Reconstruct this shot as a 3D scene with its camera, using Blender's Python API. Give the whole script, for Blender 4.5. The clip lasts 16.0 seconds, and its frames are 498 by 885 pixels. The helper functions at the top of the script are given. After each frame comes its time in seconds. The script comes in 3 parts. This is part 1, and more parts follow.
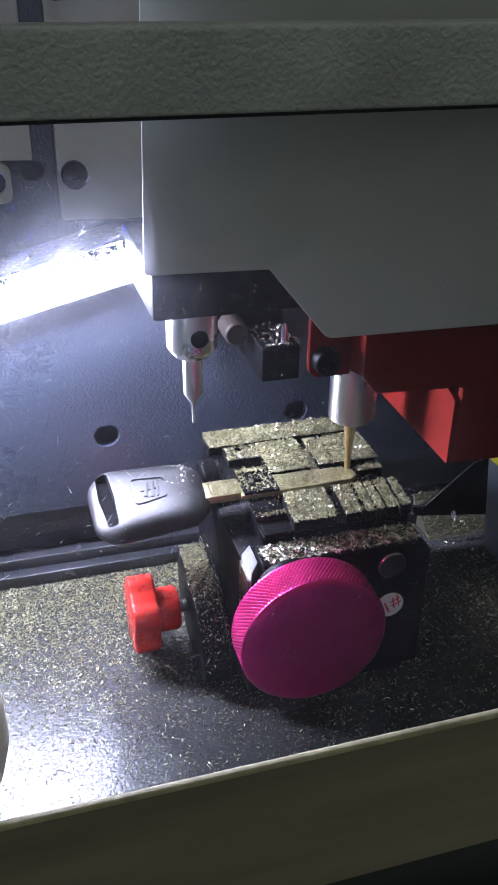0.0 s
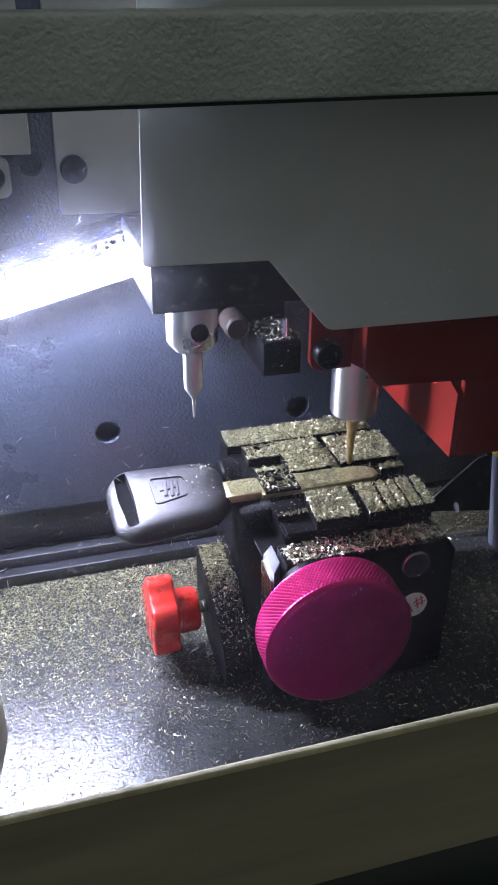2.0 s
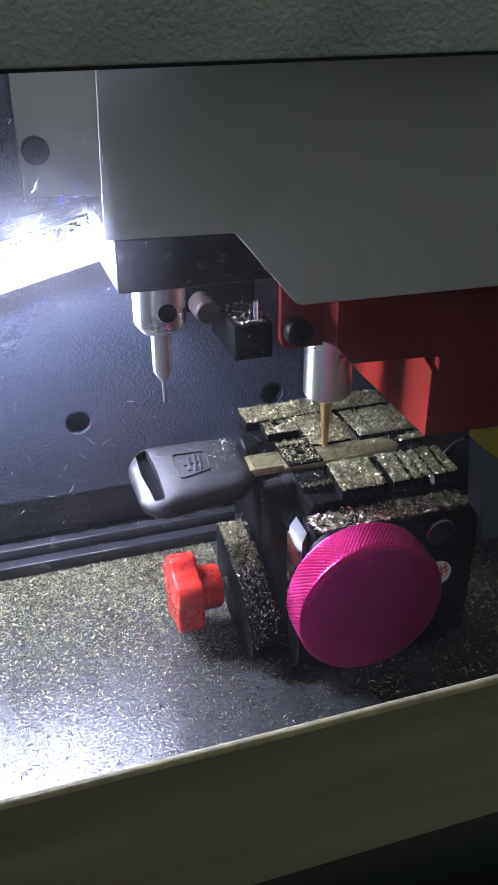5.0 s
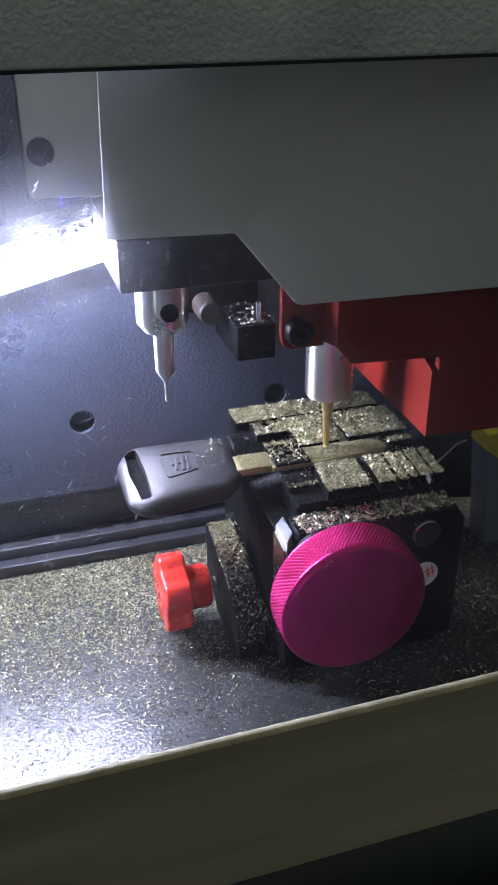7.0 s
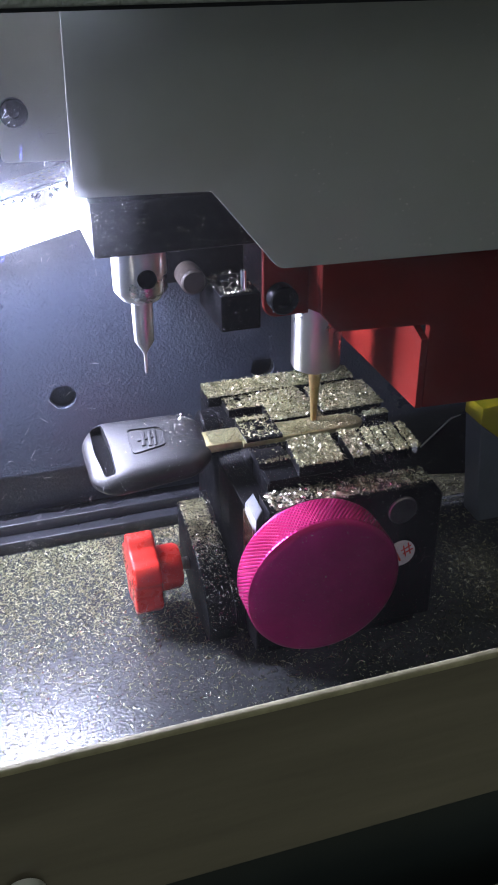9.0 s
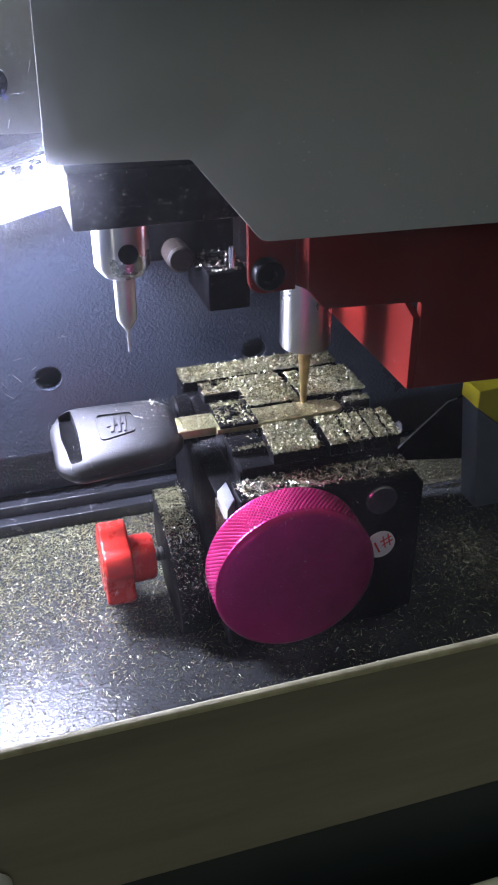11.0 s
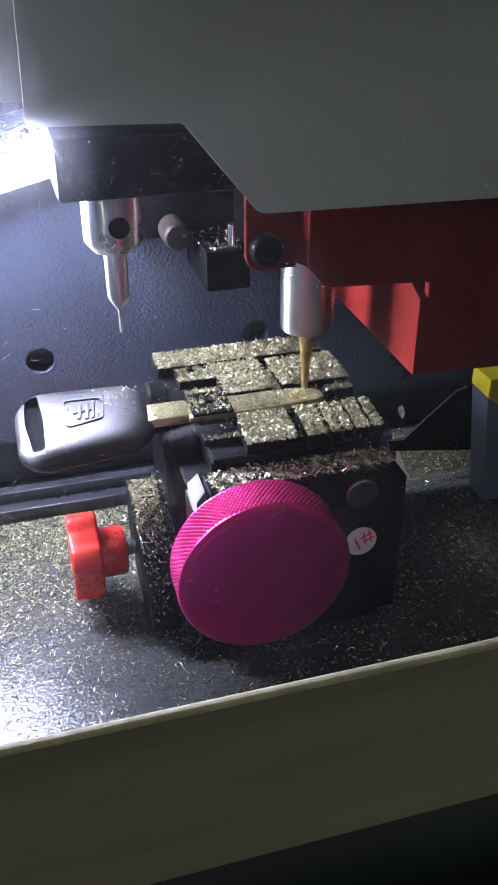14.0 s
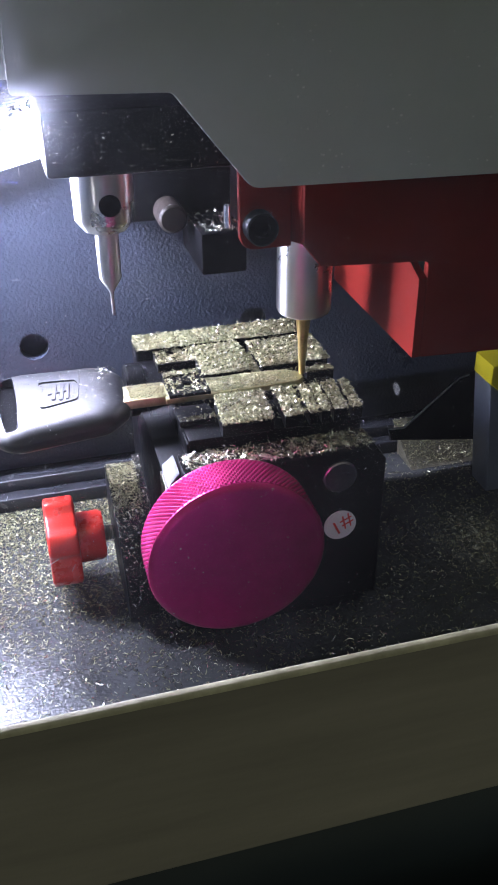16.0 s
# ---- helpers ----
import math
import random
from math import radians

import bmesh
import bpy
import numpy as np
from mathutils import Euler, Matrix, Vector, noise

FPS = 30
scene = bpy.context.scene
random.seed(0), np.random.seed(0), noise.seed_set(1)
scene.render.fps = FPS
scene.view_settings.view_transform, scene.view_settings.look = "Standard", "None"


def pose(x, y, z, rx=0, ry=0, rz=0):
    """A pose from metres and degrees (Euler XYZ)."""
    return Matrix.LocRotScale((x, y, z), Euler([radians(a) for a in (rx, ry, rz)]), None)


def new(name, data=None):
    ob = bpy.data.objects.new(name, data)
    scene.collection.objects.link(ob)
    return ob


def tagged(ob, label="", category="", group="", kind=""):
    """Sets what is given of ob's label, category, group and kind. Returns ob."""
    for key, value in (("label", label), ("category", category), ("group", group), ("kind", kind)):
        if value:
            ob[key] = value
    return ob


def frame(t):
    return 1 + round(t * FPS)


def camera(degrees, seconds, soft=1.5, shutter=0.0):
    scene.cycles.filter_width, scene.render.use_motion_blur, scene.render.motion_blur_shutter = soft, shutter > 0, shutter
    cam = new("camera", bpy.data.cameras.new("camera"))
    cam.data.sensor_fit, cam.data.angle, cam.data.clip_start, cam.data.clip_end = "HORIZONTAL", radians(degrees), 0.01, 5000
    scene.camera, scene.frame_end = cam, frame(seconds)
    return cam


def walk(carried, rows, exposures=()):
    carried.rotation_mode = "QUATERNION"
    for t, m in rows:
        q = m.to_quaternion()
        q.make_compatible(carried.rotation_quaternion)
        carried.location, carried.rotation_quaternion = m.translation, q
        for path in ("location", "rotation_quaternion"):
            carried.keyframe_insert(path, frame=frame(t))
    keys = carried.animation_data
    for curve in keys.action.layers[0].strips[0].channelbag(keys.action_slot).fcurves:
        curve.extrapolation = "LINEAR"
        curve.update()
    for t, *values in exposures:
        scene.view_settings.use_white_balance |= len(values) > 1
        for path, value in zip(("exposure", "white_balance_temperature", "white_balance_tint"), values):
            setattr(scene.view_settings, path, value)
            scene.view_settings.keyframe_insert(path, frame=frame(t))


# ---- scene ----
# All measures below are in millimetres unless said otherwise; MM turns them into metres.
MM = 0.001
cam = camera(31.64, 16.0, soft=1.7)
# seconds, eye x, y, z, yaw, pitch, roll
PATH = [
    (0.0, -70.62, -177.84, 174.80, -16.53, -29.68, 0.84),
    (0.5, -70.18, -177.30, 172.71, -16.44, -29.46, 0.59),
    (1.0, -70.92, -178.62, 173.53, -16.47, -29.16, 0.65),
    (1.5, -70.78, -178.85, 173.32, -16.36, -29.25, 0.59),
    (2.0, -69.76, -177.75, 172.55, -16.20, -29.56, 0.42),
    (2.5, -68.89, -176.64, 171.75, -16.14, -29.79, 0.30),
    (3.0, -66.28, -174.58, 169.46, -15.96, -30.11, 0.11),
    (3.5, -68.09, -174.84, 166.40, -17.07, -29.82, 0.30),
    (4.0, -69.41, -175.18, 165.63, -17.37, -29.34, -0.35),
    (4.5, -68.56, -176.01, 165.70, -17.75, -29.24, -0.19),
    (7.0, -65.99, -179.28, 165.53, -16.90, -28.97, -0.21),
    (7.5, -66.28, -179.08, 165.01, -17.06, -28.97, -0.13),
    (8.0, -65.77, -179.59, 166.25, -17.06, -29.06, -0.19),
    (8.5, -63.68, -177.95, 162.91, -16.89, -29.33, -0.40),
    (9.0, -60.54, -175.12, 159.42, -16.85, -30.00, -0.49),
    (11.5, -54.75, -171.21, 153.67, -16.28, -30.86, -0.50),
    (12.0, -54.47, -169.85, 151.88, -16.22, -31.06, -0.47),
    (12.5, -52.87, -168.24, 149.59, -16.11, -31.10, -0.54),
    (13.0, -51.56, -165.26, 146.14, -15.76, -31.24, -0.32),
    (13.5, -51.30, -165.91, 147.59, -15.65, -31.28, -0.26),
    (14.0, -49.81, -165.22, 148.94, -15.57, -31.27, -0.24),
    (14.5, -46.64, -164.06, 146.93, -15.42, -31.46, -0.29),
    (15.0, -47.52, -165.63, 145.18, -15.45, -31.40, -0.58),
    (15.5, -46.64, -164.20, 143.80, -15.18, -31.42, -0.52),
    (16.0, -46.80, -163.71, 144.12, -15.04, -31.34, -0.45),
]
walk(cam, [(t, pose(x * MM, y * MM, z * MM, 0, 0, yaw) @ pose(0, 0, 0, 90 + pitch, 0, 0) @ pose(0, 0, 0, 0, 0, roll))
           for t, x, y, z, yaw, pitch, roll in PATH], exposures=[(0.0, 0.0), (4.5, 0.02), (9.0, 0.08), (12.0, 0.12), (16.0, 0.18)])
# seconds, travel of the clamping carriage along x and y
CARRIAGE = [
    (0.0, -14.23, 0.43),
    (0.5, -15.21, 1.13),
    (1.0, -16.12, 1.97),
    (1.5, -16.20, -0.70),
    (1.7, -16.20, -2.63),
    (1.8, -16.05, -2.63),
    (1.9, -13.22, -2.63),
    (2.0, -10.02, -2.63),
    (2.1, -6.82, -2.63),
    (2.2, -3.61, -2.63),
    (2.3, -0.41, -2.63),
    (2.4, 2.79, -2.63),
    (2.5, 5.99, -2.67),
    (3.0, 5.99, -1.70),
    (3.5, 5.86, -0.86),
    (4.0, 5.08, -0.85),
    (4.5, 4.25, -0.87),
    (7.0, 0.00, -0.00),
    (7.5, -0.80, 0.13),
    (8.0, -1.72, 0.44),
    (8.5, -2.57, 0.73),
    (9.0, -3.55, 0.46),
    (11.5, -7.90, -0.66),
    (12.0, -8.71, -0.43),
    (12.5, -9.56, 0.63),
    (13.0, -10.48, 0.50),
    (13.5, -11.31, 0.11),
    (14.0, -12.22, -0.25),
    (14.5, -13.12, -0.18),
    (15.0, -14.05, 0.64),
    (15.5, -14.82, 1.24),
    (16.0, -15.66, 2.29),
]

# ---- light ----
world = bpy.data.worlds.new("dim_workshop")
scene.world = world
world.use_nodes = True
wt = world.node_tree
wt.nodes["Background"].inputs[1].default_value = 1.0
w_co = wt.nodes.new("ShaderNodeTexCoord")
w_sep = wt.nodes.new("ShaderNodeSeparateXYZ")
w_ramp = wt.nodes.new("ShaderNodeValToRGB")
w_ramp.color_ramp.elements[0].position, w_ramp.color_ramp.elements[0].color = 0.0, (0.022, 0.025, 0.025, 1)
w_ramp.color_ramp.elements[1].position, w_ramp.color_ramp.elements[1].color = 0.9, (0.36, 0.385, 0.355, 1)
wt.links.new(w_co.outputs["Generated"], w_sep.inputs[0])
wt.links.new(w_sep.outputs["Z"], w_ramp.inputs[0])
wt.links.new(w_ramp.outputs[0], wt.nodes["Background"].inputs[0])
LED_POWER = 560.0

# ---- materials ----


def material(name, color, rough=0.5, metal=0.0, grain=0.0, grain_size=1.0, spread=0.15, stain=8.0, coat=0.0, island=0.0, spec=0.5, streak=1.0, detail=3.0):
    """A painted, plastic or metal surface with stains of the size stain and a bumpy grain of the size grain_size, in millimetres."""
    m = bpy.data.materials.new(name)
    m.use_nodes = True
    nt = m.node_tree
    b = nt.nodes["Principled BSDF"]
    b.inputs["Roughness"].default_value = rough
    b.inputs["Metallic"].default_value = metal
    b.inputs["Coat Weight"].default_value = coat
    b.inputs["Specular IOR Level"].default_value = spec
    tc = nt.nodes.new("ShaderNodeTexCoord")
    n1 = nt.nodes.new("ShaderNodeTexNoise")
    n1.inputs["Scale"].default_value = 1000.0 / stain
    n1.inputs["Detail"].default_value = 6
    n1.inputs["Roughness"].default_value = 0.65
    mp = nt.nodes.new("ShaderNodeMapping")
    mp.inputs["Scale"].default_value = (1.0 / streak, 1.0, 1.0)
    nt.links.new(tc.outputs["Object"], mp.inputs["Vector"])
    nt.links.new(mp.outputs[0], n1.inputs["Vector"])
    ramp = nt.nodes.new("ShaderNodeMapRange")
    ramp.inputs[1].default_value, ramp.inputs[2].default_value = 0.3, 0.7
    ramp.inputs[3].default_value, ramp.inputs[4].default_value = 1 - spread, 1 + spread
    nt.links.new(n1.outputs["Fac"], ramp.inputs[0])
    mul = nt.nodes.new("ShaderNodeVectorMath")
    mul.operation = "SCALE"
    mul.inputs[0].default_value = color
    nt.links.new(ramp.outputs[0], mul.inputs["Scale"])
    last = mul.outputs[0]
    if island:
        geo = nt.nodes.new("ShaderNodeNewGeometry")
        r2 = nt.nodes.new("ShaderNodeMapRange")
        r2.inputs[3].default_value, r2.inputs[4].default_value = 1 - island, 1 + island * 0.4
        nt.links.new(geo.outputs["Random Per Island"], r2.inputs[0])
        mul2 = nt.nodes.new("ShaderNodeVectorMath")
        mul2.operation = "SCALE"
        nt.links.new(last, mul2.inputs[0])
        nt.links.new(r2.outputs[0], mul2.inputs["Scale"])
        last = mul2.outputs[0]
    nt.links.new(last, b.inputs["Base Color"])
    rr = nt.nodes.new("ShaderNodeMapRange")
    rr.inputs[1].default_value, rr.inputs[2].default_value = 0.3, 0.7
    rr.inputs[3].default_value, rr.inputs[4].default_value = rough * 0.85, min(1.0, rough * 1.15)
    nt.links.new(n1.outputs["Fac"], rr.inputs[0])
    nt.links.new(rr.outputs[0], b.inputs["Roughness"])
    if grain:
        n2 = nt.nodes.new("ShaderNodeTexNoise")
        n2.inputs["Scale"].default_value = 1000.0 / grain_size
        n2.inputs["Detail"].default_value = detail
        nt.links.new(tc.outputs["Object"], n2.inputs["Vector"])
        bump = nt.nodes.new("ShaderNodeBump")
        bump.inputs["Strength"].default_value = 1.0
        bump.inputs["Distance"].default_value = grain * MM
        nt.links.new(n2.outputs["Fac"], bump.inputs["Height"])
        nt.links.new(bump.outputs[0], b.inputs["Normal"])
    return m


def glowing(name, color, strength):
    m = bpy.data.materials.new(name)
    m.use_nodes = True
    b = m.node_tree.nodes["Principled BSDF"]
    b.inputs["Base Color"].default_value = (0.8, 0.8, 0.8, 1)
    b.inputs["Emission Color"].default_value = (*color, 1)
    b.inputs["Emission Strength"].default_value = strength
    return m


def clear_plastic(name, haze, tint=(1, 1, 1), gloss=0.05, spread=0.0, tone=(0.86, 0.9, 1.0)):
    """Clear sheet: lets light straight through, scatters a little of it on its dust, spreads some forwards, and has a faint gloss."""
    m = bpy.data.materials.new(name)
    m.use_nodes = True
    nt = m.node_tree
    nt.nodes.remove(nt.nodes["Principled BSDF"])
    out = nt.nodes["Material Output"]
    tr = nt.nodes.new("ShaderNodeBsdfTransparent")
    tr.inputs[0].default_value = (*tint, 1)
    df = nt.nodes.new("ShaderNodeBsdfTranslucent")
    df.inputs[0].default_value = (0.8, 0.8, 0.8, 1)
    gl = nt.nodes.new("ShaderNodeBsdfGlossy")
    gl.inputs["Roughness"].default_value = 0.12
    tc = nt.nodes.new("ShaderNodeTexCoord")
    ns = nt.nodes.new("ShaderNodeTexNoise")
    ns.inputs["Scale"].default_value = 90
    ns.inputs["Detail"].default_value = 8
    nt.links.new(tc.outputs["Object"], ns.inputs["Vector"])
    mr = nt.nodes.new("ShaderNodeMapRange")
    mr.inputs[1].default_value, mr.inputs[2].default_value = 0.40, 0.70
    mr.inputs[3].default_value, mr.inputs[4].default_value = haze * 0.7, min(1.0, haze * 1.6)
    nt.links.new(ns.outputs["Fac"], mr.inputs[0])
    a = nt.nodes.new("ShaderNodeMixShader")
    nt.links.new(mr.outputs[0], a.inputs[0])
    nt.links.new(tr.outputs[0], a.inputs[1])
    nt.links.new(df.outputs[0], a.inputs[2])
    c = nt.nodes.new("ShaderNodeMixShader")
    c.inputs[0].default_value = gloss
    nt.links.new(a.outputs[0], c.inputs[1])
    nt.links.new(gl.outputs[0], c.inputs[2])
    last = c
    if spread:
        fw = nt.nodes.new("ShaderNodeBsdfRefraction")
        fw.inputs["Color"].default_value = (*tone, 1)
        fw.inputs["Roughness"].default_value = 0.74
        fw.inputs["IOR"].default_value = 1.42
        sp = nt.nodes.new("ShaderNodeMapRange")
        sp.inputs[1].default_value, sp.inputs[2].default_value = 0.35, 0.70
        sp.inputs[3].default_value, sp.inputs[4].default_value = spread * 0.6, spread * 1.5
        nt.links.new(ns.outputs["Fac"], sp.inputs[0])
        near = nt.nodes.new("ShaderNodeBsdfRefraction")
        near.inputs["Color"].default_value = (*tone, 1)
        near.inputs["Roughness"].default_value = 0.45
        near.inputs["IOR"].default_value = 1.25
        both = nt.nodes.new("ShaderNodeMixShader")
        both.inputs[0].default_value = 0.45
        nt.links.new(fw.outputs[0], both.inputs[1])
        nt.links.new(near.outputs[0], both.inputs[2])
        last = nt.nodes.new("ShaderNodeMixShader")
        nt.links.new(sp.outputs[0], last.inputs[0])
        nt.links.new(c.outputs[0], last.inputs[1])
        nt.links.new(both.outputs[0], last.inputs[2])
    nt.links.new(last.outputs[0], out.inputs[0])
    return m


BLACK_WRINKLE = material("black_wrinkle_paint", (0.044, 0.053, 0.074), 0.30, grain=0.22, grain_size=0.75, spread=0.06, stain=40, detail=1.0)
TRAY_PAINT = material("black_tray_paint", (0.046, 0.049, 0.049), 0.23, grain=0.16, grain_size=0.75, spread=0.25, stain=18, detail=1.0)
TRIM_PAINT = material("dark_satin_paint", (0.022, 0.023, 0.027), 0.24, spread=0.25, stain=14)
HOOD_PAINT = material("grey_hood_paint", (0.40, 0.42, 0.388), 0.50, grain=0.0, spread=0.08, stain=60)
FRAME_PAINT = material("grey_wrinkle_paint", (0.36, 0.385, 0.37), 0.34, grain=0.42, grain_size=0.95, spread=0.22, stain=30, detail=1.5)
CREAM_PAINT = material("cream_paint", (0.74, 0.71, 0.55), 0.45, spread=0.08, stain=30)
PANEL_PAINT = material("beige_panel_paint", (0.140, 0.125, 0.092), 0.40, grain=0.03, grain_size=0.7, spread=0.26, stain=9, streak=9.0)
# beige panel paint with the lamp's light on the edge put into its colour
LIT_EDGE_PAINT = material("lit_beige_edge_paint", (0.32, 0.295, 0.19), 0.55, grain=0.08, grain_size=1.2, spread=0.3, stain=5, spec=0.3)
BEIGE_PLATE = material("beige_plate_paint", (0.33, 0.33, 0.27), 0.5, spread=0.08, stain=25)
BLACK_STEEL = material("blackened_steel", (0.0035, 0.0035, 0.004), 0.42, metal=0.0, grain=0.02, grain_size=0.6, spread=0.35, stain=6, spec=0.06)
BLACK_PLASTIC = material("black_key_plastic", (0.011, 0.011, 0.012), 0.43, grain=0.08, grain_size=0.36, spread=0.15, stain=10, spec=0.5)
DARK_STEEL = material("dark_ground_steel", (0.20, 0.18, 0.18), 0.35, metal=1.0, spread=0.15, stain=3)
STEEL = material("turned_steel", (0.56, 0.56, 0.53), 0.31, metal=1.0, spread=0.06, stain=12)
TURNED = material("fine_turned_steel", (0.64, 0.64, 0.61), 0.29, metal=1.0, spread=0.05, stain=12)
t_bsdf = TURNED.node_tree.nodes["Principled BSDF"]
t_round = TURNED.node_tree.nodes.new("ShaderNodeTangent")
t_round.direction_type, t_round.axis = "RADIAL", "Z"
t_bsdf.inputs["Anisotropic"].default_value = 0.9
t_bsdf.inputs["Anisotropic Rotation"].default_value = 0.25
TURNED.node_tree.links.new(t_round.outputs[0], t_bsdf.inputs["Tangent"])
CHEEK = material("bare_ground_steel", (0.36, 0.33, 0.27), 0.26, metal=1.0, spread=0.2, stain=6)
SATIN = material("satin_zinc", (0.78, 0.78, 0.74), 0.45, metal=0.7, spread=0.08)
CHROME = material("bright_steel", (0.75, 0.75, 0.75), 0.15, metal=1.0, spread=0.05)
BRASS = material("nickel_brass", (0.42, 0.385, 0.20), 0.5, metal=1.0, grain=0.03, grain_size=0.6, spread=0.25, stain=3)
GOLD_BIT = material("gold_coated_cutter", (0.58, 0.44, 0.19), 0.4, metal=1.0, spread=0.15, stain=2)
CHIP = material("brass_chips", (0.42, 0.40, 0.24), 0.36, metal=1.0, spread=0.2, stain=2, island=0.8)
SWARF = material("packed_brass_swarf", (0.10, 0.092, 0.058), 0.6, metal=0.4, grain=0.35, grain_size=0.8, spread=0.5, stain=2)
SILVER_CHIP = material("nickel_chips", (0.82, 0.79, 0.63), 0.26, metal=1.0, spread=0.2, stain=2, island=0.5)
MAGENTA = material("magenta_anodised_aluminium", (0.50, 0.014, 0.140), 0.34, metal=0.75, grain=0.02, grain_size=0.6, spread=0.16, stain=7)
RED_PLASTIC = material("red_glossy_plastic", (0.62, 0.035, 0.025), 0.28, spread=0.1, stain=8, coat=0.3)
RED_PAINT = material("red_painted_steel", (0.120, 0.009, 0.006), 0.58, spread=0.15, stain=15, grain=0.01, grain_size=0.8, spec=0.05)
YELLOW = material("yellow_paint", (0.72, 0.60, 0.02), 0.45, spread=0.08)
SLATE = material("slate_grey_plastic", (0.16, 0.18, 0.22), 0.5, spread=0.1)
PAPER = material("white_sticker_paper", (0.72, 0.68, 0.66), 0.6, spread=0.06, stain=4)
RED_INK = material("red_ink", (0.65, 0.05, 0.04), 0.6, spread=0.1)
WHITE_METAL = material("pale_machined_aluminium", (0.31, 0.32, 0.34), 0.4, metal=0.25, spread=0.1, stain=3)
WHITE_PLASTIC = material("white_plastic", (0.45, 0.45, 0.45), 0.5, spread=0.05)
COPPER = material("brown_rubber_button", (0.014, 0.010, 0.008), 0.5, spread=0.15, stain=3, spec=0.3)
DARK = material("dark_void_paint", (0.002, 0.002, 0.0025), 0.7, spread=0.2, spec=0.03)
BENCH = material("dark_workbench", (0.022, 0.03, 0.033), 0.6, spread=0.2, stain=60)
LED_GLOW = glowing("cold_white_leds", (0.85, 0.88, 1.22), LED_POWER)
SHEET = clear_plastic("dusty_clear_acrylic", 0.0013, gloss=0.004, spread=0.0065)
GLINT = clear_plastic("pale_dust_specks", 0.24, gloss=0.05, spread=0.14)
# scuffs whose blue glint in the lamplight is put into the tone
RAINBOW = clear_plastic("blue_glint_scuffs", 0.001, gloss=0.02, spread=0.045, tone=(0.12, 0.16, 1.0))
SMUDGE = clear_plastic("milky_dried_drop", 0.03, gloss=0.05)
GUARD = clear_plastic("smoky_clear_plastic", 0.03, (0.86, 0.87, 0.9), 0.06)
DUST = material("pale_dust", (0.55, 0.55, 0.52), 0.8, spread=0.2)

# ---- mesh helpers ----


def box(bm, x0, x1, y0, y1, z0, z1, bevel=0.0, seg=2):
    made = bmesh.ops.create_cube(bm, size=1, matrix=Matrix.LocRotScale(((x0 + x1) / 2, (y0 + y1) / 2, (z0 + z1) / 2), None, (x1 - x0, y1 - y0, z1 - z0)))
    if bevel:
        edges = list({e for v in made["verts"] for e in v.link_edges})
        bmesh.ops.bevel(bm, geom=edges, offset=bevel, segments=seg, affect="EDGES", profile=0.5)
    return bm


AXES = {"x": lambda a, b, h: (h, a, b), "y": lambda a, b, h: (a, h, b), "z": lambda a, b, h: (a, b, h)}


def prism(bm, outline, axis, h0, h1, bevel=0.0, holes=()):
    """An outline in the plane across axis, pushed from h0 to h1; holes: (a, b, radius)."""
    put = AXES[axis]
    loops = [list(outline)]
    for a, b, r in holes:
        loops.append([(a + r * math.cos(k * math.tau / 28), b + r * math.sin(k * math.tau / 28)) for k in range(28)])
    edges = []
    for loop in loops:
        vs = [bm.verts.new(put(a, b, h0)) for a, b in loop]
        edges += [bm.edges.new((vs[k], vs[(k + 1) % len(vs)])) for k in range(len(vs))]
    if holes:
        faces = [g for g in bmesh.ops.triangle_fill(bm, edges=edges, use_beauty=True)["geom"] if isinstance(g, bmesh.types.BMFace)]
    else:
        faces = [bm.faces.new([e.verts[0] for e in edges])]
    grown = bmesh.ops.extrude_face_region(bm, geom=faces)
    verts = [g for g in grown["geom"] if isinstance(g, bmesh.types.BMVert)]
    bmesh.ops.translate(bm, verts=verts, vec=Vector(put(0, 0, h1 - h0)))
    if bevel:
        caps = [g for g in grown["geom"] if isinstance(g, bmesh.types.BMFace)] + faces
        rim = list({e for f in caps for e in f.edges})
        bmesh.ops.bevel(bm, geom=rim, offset=bevel, segments=3, affect="EDGES", profile=0.5)
    bmesh.ops.recalc_face_normals(bm, faces=bm.faces)
    return bm


def lathe(bm, profile, axis, a, b, seg=40):
    """A turned body round the axis through (a, b): rows of radius and height along it."""
    put = AXES[axis]
    rings = []
    for r, h in profile:
        rings.append([bm.verts.new(put(a + r * math.cos(k * math.tau / seg), b + r * math.sin(k * math.tau / seg), h)) for k in range(seg)] if r > 0 else [bm.verts.new(put(a, b, h))])
    for low, high in zip(rings, rings[1:]):
        for k in range(seg):
            q = [low[k % len(low)], low[(k + 1) % len(low)], high[(k + 1) % len(high)], high[k % len(high)]]
            q = list(dict.fromkeys(q))
            if len(q) > 2:
                bm.faces.new(q)
    for ring in (rings[0], rings[-1]):
        if len(ring) > 2:
            bm.faces.new(ring)
    bmesh.ops.recalc_face_normals(bm, faces=bm.faces)
    return bm


def rounded(points, radius, steps=5):
    """An outline with its corners rounded; radius: one number, or one for each corner."""
    out = []
    n = len(points)
    for k in range(n):
        r = radius[k] if isinstance(radius, (list, tuple)) else radius
        p, q, s = Vector(points[k - 1]), Vector(points[k]), Vector(points[(k + 1) % n])
        if r <= 0:
            out.append(tuple(q))
            continue
        u, w = (p - q).normalized(), (s - q).normalized()
        half = u.angle(w) / 2
        d = min(r / math.tan(half), (p - q).length * 0.49, (s - q).length * 0.49)
        a, c = q + u * d, q + w * d
        for i in range(steps + 1):
            t = i / steps
            out.append(tuple(a * (1 - t) ** 2 + q * 2 * t * (1 - t) + c * t ** 2))
    return out


